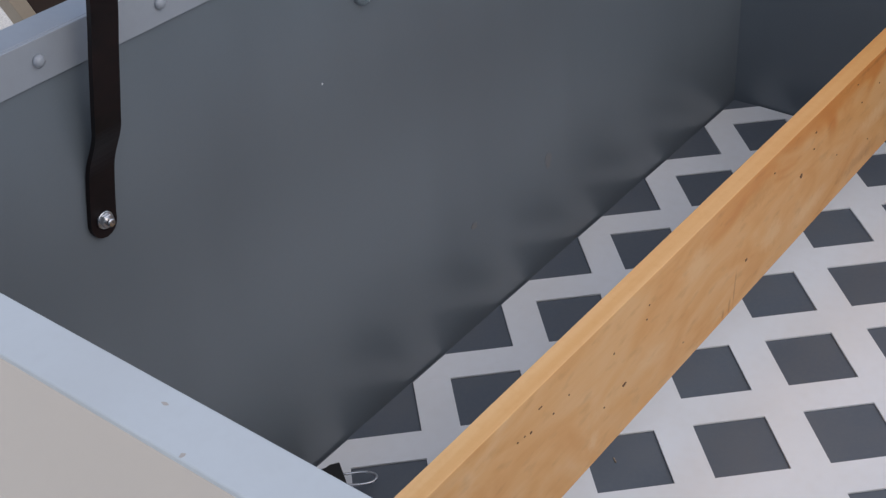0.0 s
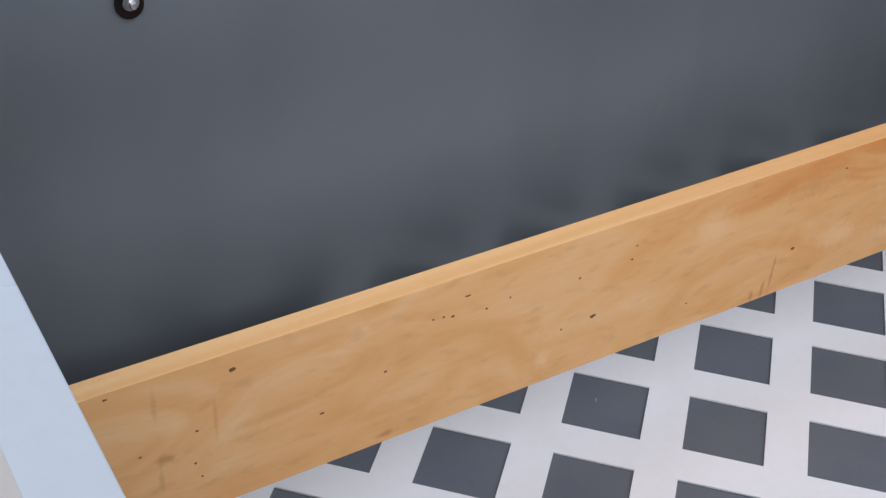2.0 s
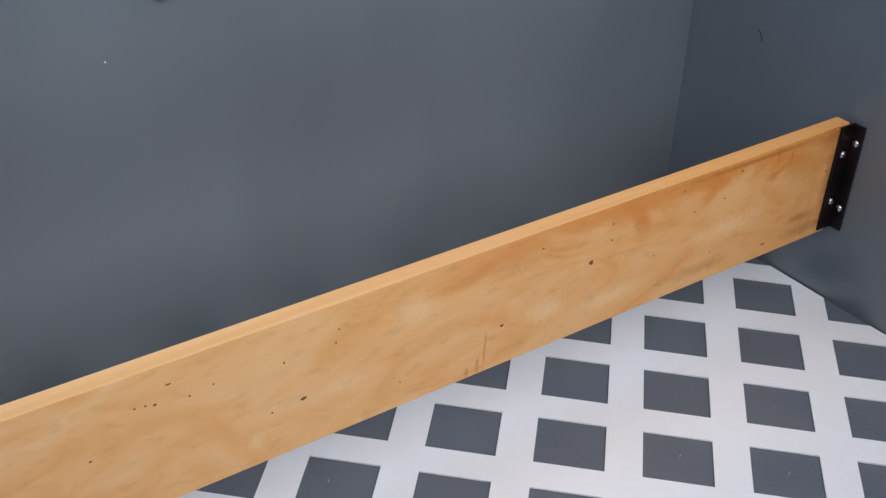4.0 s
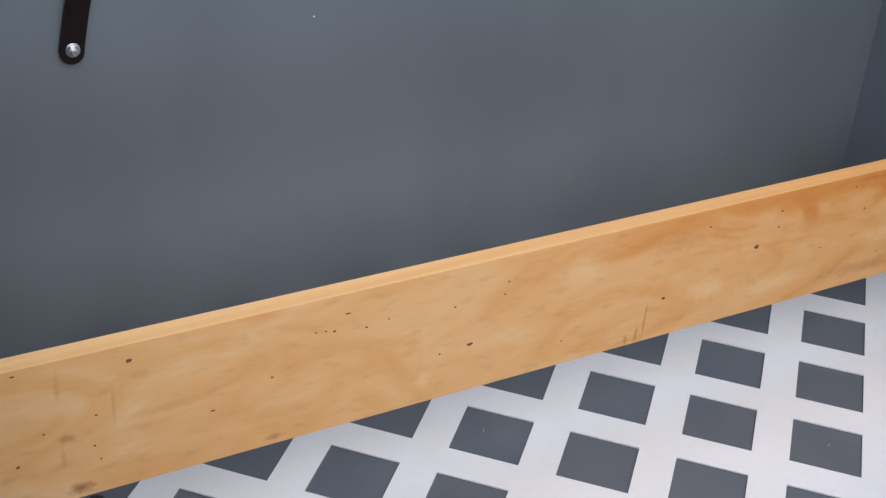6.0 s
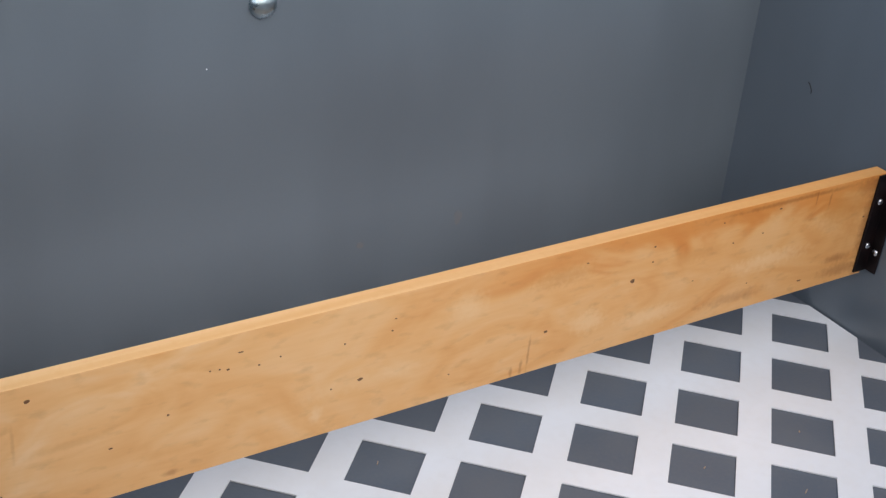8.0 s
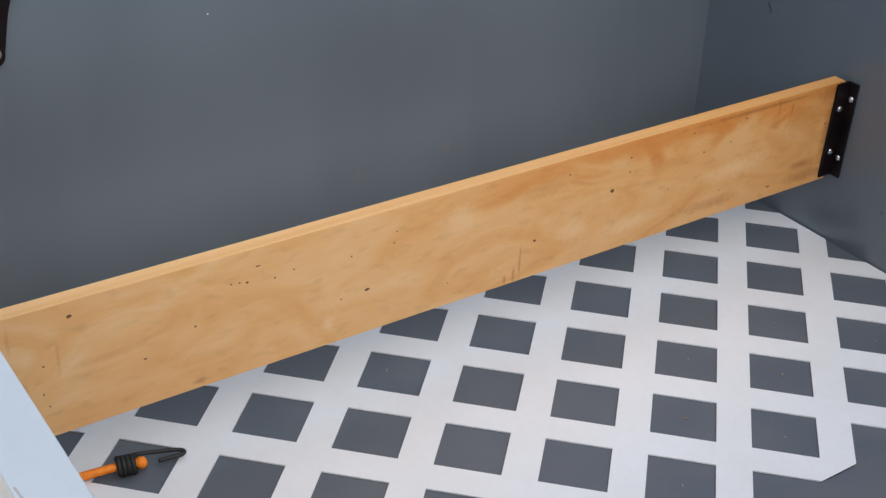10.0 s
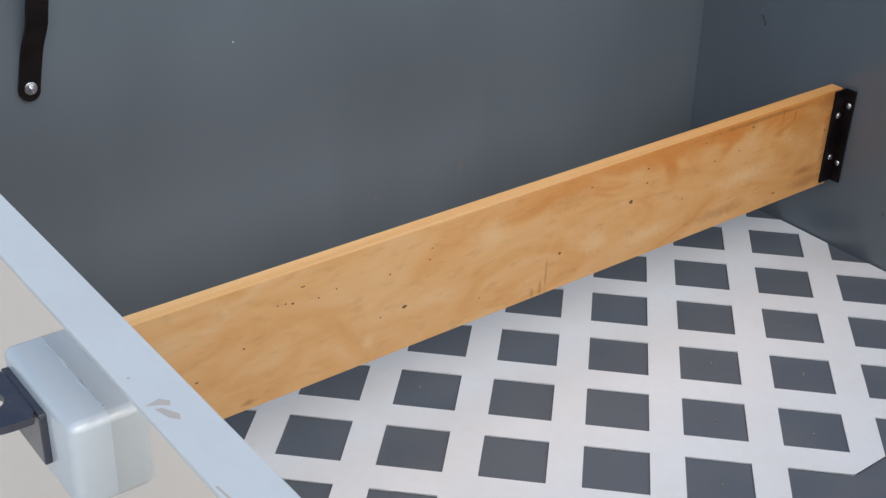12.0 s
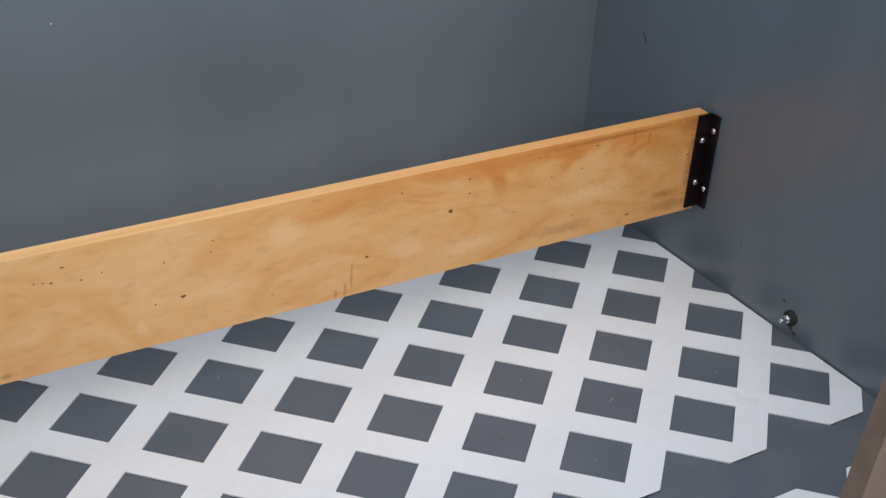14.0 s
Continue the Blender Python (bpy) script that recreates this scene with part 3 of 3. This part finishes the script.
# ---- tailgate hardware ----
plate = part("angle_plate", slab(-0.0460, -0.0417, -0.433, -0.384, 0.449, 0.4795, 0.0008), PLATE, tailgate, "black steel angle plate with a round hole")
HX, HY, HR = -0.0625, -0.4085, 0.0085
outline = [(-0.0462, -0.433), (-0.0462, -0.384)]
outline += [(-0.0590 - 0.0245 * math.sin(a), -0.4085 + 0.0245 * math.cos(a)) for a in [math.pi * k / 12 for k in range(13)]]
bm = bmesh.new()
rings = [[], [], [], []]
N_HOLE = 36
for k in range(N_HOLE):
    a = 2 * math.pi * k / N_HOLE
    d = Vector((math.cos(a), math.sin(a)))
    best = None
    for p, q in zip(outline, outline[1:] + outline[:1]):
        e = (q[0] - p[0], q[1] - p[1])
        det = d.x * -e[1] + d.y * e[0]
        if abs(det) < 1e-9:
            continue
        px, py = p[0] - HX, p[1] - HY
        s = (px * -e[1] + py * e[0]) / det
        u = (d.x * py - d.y * px) / det
        if s > 0 and -1e-6 <= u <= 1 + 1e-6:
            best = s if best is None else min(best, s)
    for ring, r, z in ((rings[0], HR, 0.4800), (rings[1], best, 0.4800), (rings[2], best, 0.4758), (rings[3], HR, 0.4758)):
        ring.append(bm.verts.new((HX + d.x * r, HY + d.y * r, z)))
for q in range(4):
    for k in range(N_HOLE):
        bm.faces.new((rings[q][k], rings[q][(k + 1) % N_HOLE], rings[(q + 1) % 4][(k + 1) % N_HOLE], rings[(q + 1) % 4][k]))
part("plate_ear", bm, PLATE, plate)
part("bolt_end", turned(bmesh.new(), [(0.0055, 0), (0.0055, 0.008), (0.0046, 0.009)], pose(-0.046, -0.405, 0.463, 0, -90, 0), 8), ZINC, plate, "zinc bolt end")


def rail_mark(outline, mat, name="smear"):
    bm = prism(bmesh.new(), outline, GATE_TOP - 0.0003, GATE_TOP + 0.00015)
    for v in bm.verts:
        v.co.x -= GATE_X
    part(name, bm, mat, tailgate)


rail_mark([(-1.1655, -0.507), (-1.1580, -0.505), (-1.1545, -0.509), (-1.1560, -0.512), (-1.1605, -0.509)], SMUDGE)
rail_mark([(-1.1630, -0.511), (-1.1600, -0.512), (-1.1555, -0.520), (-1.1570, -0.524), (-1.1605, -0.520)], SMUDGE)
rail_mark(blot(-1.1622, -0.483, 0.0009, 0.0010), SMUDGE, "paint_chip")
rail_mark(blot(-1.1500, -0.092, 0.0010, 0.0020), SMUDGE, "paint_chip")
rail_mark(blot(-1.1655, -0.118, 0.0018, 0.0012), SMUDGE, "paint_chip")
rail_mark([(-1.1665, -0.572), (-1.1655, -0.572), (-1.1640, -0.590), (-1.1650, -0.591)], SMUDGE, "scratch")


# ---- cords on the floor ----
def coil(centre, axis, radius, wire, turns, length):
    axis = Vector(axis).normalized()
    u = axis.orthogonal().normalized()
    v = axis.cross(u)
    n = turns * 14
    pts = [Vector(centre) + axis * (length * (k / n - 0.5)) + radius * (math.cos(2 * math.pi * k / 14) * u + math.sin(2 * math.pi * k / 14) * v) for k in range(n + 1)]
    return tube(bmesh.new(), pts, wire, 8)


bungee = empty("bungee_cord", "orange bungee cord with black wire hooks lying on lattice", "bungee cord", (-1.0, 0.0, 0.0))
OX = Vector((1.0, 0.0, 0.0))


def cord_part(name, pts, r, mat, steps=6, label="", parent=None, seg=10):
    bm = tube(bmesh.new(), [p + OX for p in smooth_path(pts, steps)], r, seg)
    return shade_smooth(part(name, bm, mat, parent or bungee, label))


cord_part("cord", [(-1.125, 0.030, 0.0085), (-1.080, 0.016, 0.0085), (-1.035, 0.010, 0.0085), (-0.985, 0.006, 0.0090), (-0.938, -0.001, 0.0105), (-0.919, -0.006, 0.0105)], 0.0046, ORANGE)
shade_smooth(part("cord_end", turned(bmesh.new(), [(0.0030, -0.0005), (0.0056, 0.0015), (0.0064, 0.0050), (0.0056, 0.0085), (0.0030, 0.0105), (0.0008, 0.0110)], Matrix.Translation((0.0795, -0.0057, 0.0105)) @ Vector((0.96, -0.27, 0.0)).to_track_quat("Z", "Y").to_matrix().to_4x4(), 14), ORANGE, bungee))
hook = shade_smooth(part("hook_coil", coil(Vector((-0.929, -0.0035, 0.0105)) + OX, (0.95, -0.25, 0), 0.0082, 0.0029, 4, 0.0185), RUBBER, bungee, "black coated wire coil"))
cord_part("hook", [(-0.934, 0.004, 0.016), (-0.916, 0.002, 0.0150), (-0.894, -0.003, 0.0130), (-0.876, -0.0075, 0.0105), (-0.8715, -0.0115, 0.0095), (-0.8755, -0.0145, 0.0090), (-0.887, -0.0130, 0.0090), (-0.899, -0.0115, 0.0090)], 0.0022, RUBBER, parent=hook)
cord_part("cord", [(-0.9965, 0.023, 0.0300), (-0.9940, 0.031, 0.0235), (-0.9915, 0.039, 0.0150)], 0.0064, ORANGE)
hook2 = shade_smooth(part("hook_coil", coil(Vector((-0.9975, 0.0285, 0.0270)) + OX, (-0.20, -0.72, 0.66), 0.0080, 0.0030, 5, 0.020), RUBBER, bungee, "black coated wire coil"))
cord_part("hook", [(-1.0060, 0.028, 0.0270), (-1.0090, 0.019, 0.0175), (-1.0095, 0.009, 0.0095), (-1.0065, -0.001, 0.0065), (-0.9985, -0.009, 0.0060), (-0.9885, -0.008, 0.0060), (-0.9835, -0.001, 0.0080), (-0.9825, 0.005, 0.0130)], 0.0022, RUBBER, parent=hook2)

strap = empty("rubber_strap", "black rubber tie-down strap with bent wire loop on lattice", "strap", (-0.9, 0.205, 0.004))
line = smooth_path([(0.119, -0.009, 0.006), (0.106, -0.001, 0.006), (0.085, 0.0035, 0.0065), (0.020, 0.007, 0.006), (-0.060, 0.006, 0.005), (-0.150, -0.004, 0.005), (-0.210, -0.030, 0.005)], 5)
bm = bmesh.new()
rings = []
for k, p in enumerate(line):
    d = (line[min(k + 1, len(line) - 1)] - line[max(k - 1, 0)]).normalized()
    side = Vector((-d.y, d.x, 0)) * (0.0125 if k > 3 else 0.0145)
    rings.append([bm.verts.new(p + side * a + Vector((0, 0, b))) for a, b in ((-1, -0.003), (1, -0.003), (1, 0.0035), (0.8, 0.0055), (-0.8, 0.0055), (-1, 0.0035))])
for a, b in zip(rings, rings[1:]):
    for q in range(6):
        bm.faces.new((a[q], a[(q + 1) % 6], b[(q + 1) % 6], b[q]))
bm.faces.new(rings[0])
bm.faces.new(rings[-1][::-1])
part("band", bm, RUBBER, strap)
loop = []
for a, b in ((0.0, 0.0062), (0.018, 0.0066), (0.036, 0.0078), (0.047, 0.0050), (0.050, 0.0), (0.046, -0.0055), (0.034, -0.0075), (0.018, -0.0066), (0.0, -0.0062)):
    loop.append((0.101 + 0.62 * a + 0.785 * b, 0.001 - 0.785 * a + 0.62 * b, 0.008 + 0.05 * a))
shade_smooth(part("wire_loop", tube(bmesh.new(), smooth_path(loop, 5), 0.0013, 8), ZINC, strap, "bright bent steel wire loop"))

# a pale sliver of wood by the wall, under the strap's end
SLIVER = material("pale_bare_wood", (0.52, 0.40, 0.22), 0.7, second=(0.40, 0.28, 0.14), scale=60.0, amount=0.7, bump=0.2, stretch=(0.3, 4.0, 4.0))
bm = slab(-0.042, 0.034, -0.0035, 0.0035, 0.0, 0.0045, 0.0012)
for v in bm.verts:
    v.co.y *= 1.0 - 8.0 * abs(v.co.x)
sliver = tagged(part("wood_sliver", bm, SLIVER), "pale splintered wood sliver lying against the grey wall", "wood scrap")
sliver.matrix_basis = pose(-0.962, 0.2265, 0.0038, 0, 0, 4)

# crumbs of wood and paint on the floor
CRUMBS = material("wood_crumb", (0.30, 0.20, 0.12), 0.8, second=(0.5, 0.42, 0.34), scale=30.0, amount=1.0, bump=0.1)
bm = bmesh.new()
for x, y, ang, length in ((-0.226, -0.229, 0.5, 0.010), (-0.300, -0.150, 0.4, 0.005), (-0.535, -0.135, 1.0, 0.009), (-0.740, -0.060, 0.2, 0.004), (-0.155, -0.150, 0.9, 0.004),
                          (-0.310, -0.310, 0.1, 0.004), (-0.075, -0.240, 0.3, 0.004), (-0.615, 0.01, 0.9, 0.008), (-0.38, -0.23, 2.0, 0.005), (-0.46, -0.31, 1.2, 0.005), (-0.02, -0.31, 0.4, 0.004)):
    m = pose(x, y, 0.0008, 0, 0, math.degrees(ang))
    made = box(bm, -length * 0.35, length * 0.35, -0.0005, 0.0005, -0.0007, 0.0006)
    bm.verts.ensure_lookup_table()
    for v in bm.verts[-8:]:
        v.co = m @ v.co
tagged(part("crumbs", bm, CRUMBS), "tiny wood crumbs scattered on the grey floor", "crumbs", kind="stuff")

# ---- ground outside ----
bm = bmesh.new()
bmesh.ops.create_grid(bm, x_segments=2, y_segments=2, size=60)
ground = part("ground", bm, CONCRETE)
ground.location.z = -0.42
tagged(ground, "pale rough concrete yard under the trailer", "ground", kind="structure")

# a dark sleeper lying in the yard behind the tailgate corner
SLEEPER = material("weathered_dark_timber", (0.045, 0.040, 0.038), 0.7, second=(0.085, 0.075, 0.068), scale=9.0, amount=0.8, grain=120.0, grain_amount=0.4, bump=0.5, stretch=(0.2, 3.0, 3.0))
tagged(part("timber_sleeper", slab(-1.345, -0.62, 1.05, 1.33, -0.42, -0.375, 0.006), SLEEPER), "weathered dark timber sleeper lying on the concrete yard", "timber")

# a dark board with a tan edge leaning beyond the side wall
lean = empty("leaning_board", "dark brown timber panel with tan edge strip, leaning outside", "board", (-0.674, 0.70, 0.296))
BROWN = material("dark_brown_timber", (0.035, 0.020, 0.014), 0.5, second=(0.02, 0.012, 0.009), scale=12.0, bump=0.2)
TAN = material("tan_timber", (0.36, 0.30, 0.23), 0.6, second=(0.28, 0.23, 0.17), scale=14.0, bump=0.2)
for name, x0, x1, mat in (("edge_strip", 0.0, 0.0175, TAN), ("panel", 0.0178, 0.105, BROWN)):
    bm = slab(x0, x1, 0.0, 0.03, -0.716, 0.16, 0.001)
    for v in bm.verts:
        v.co.x -= 0.42 * v.co.z
    part(name, bm, mat, lean)
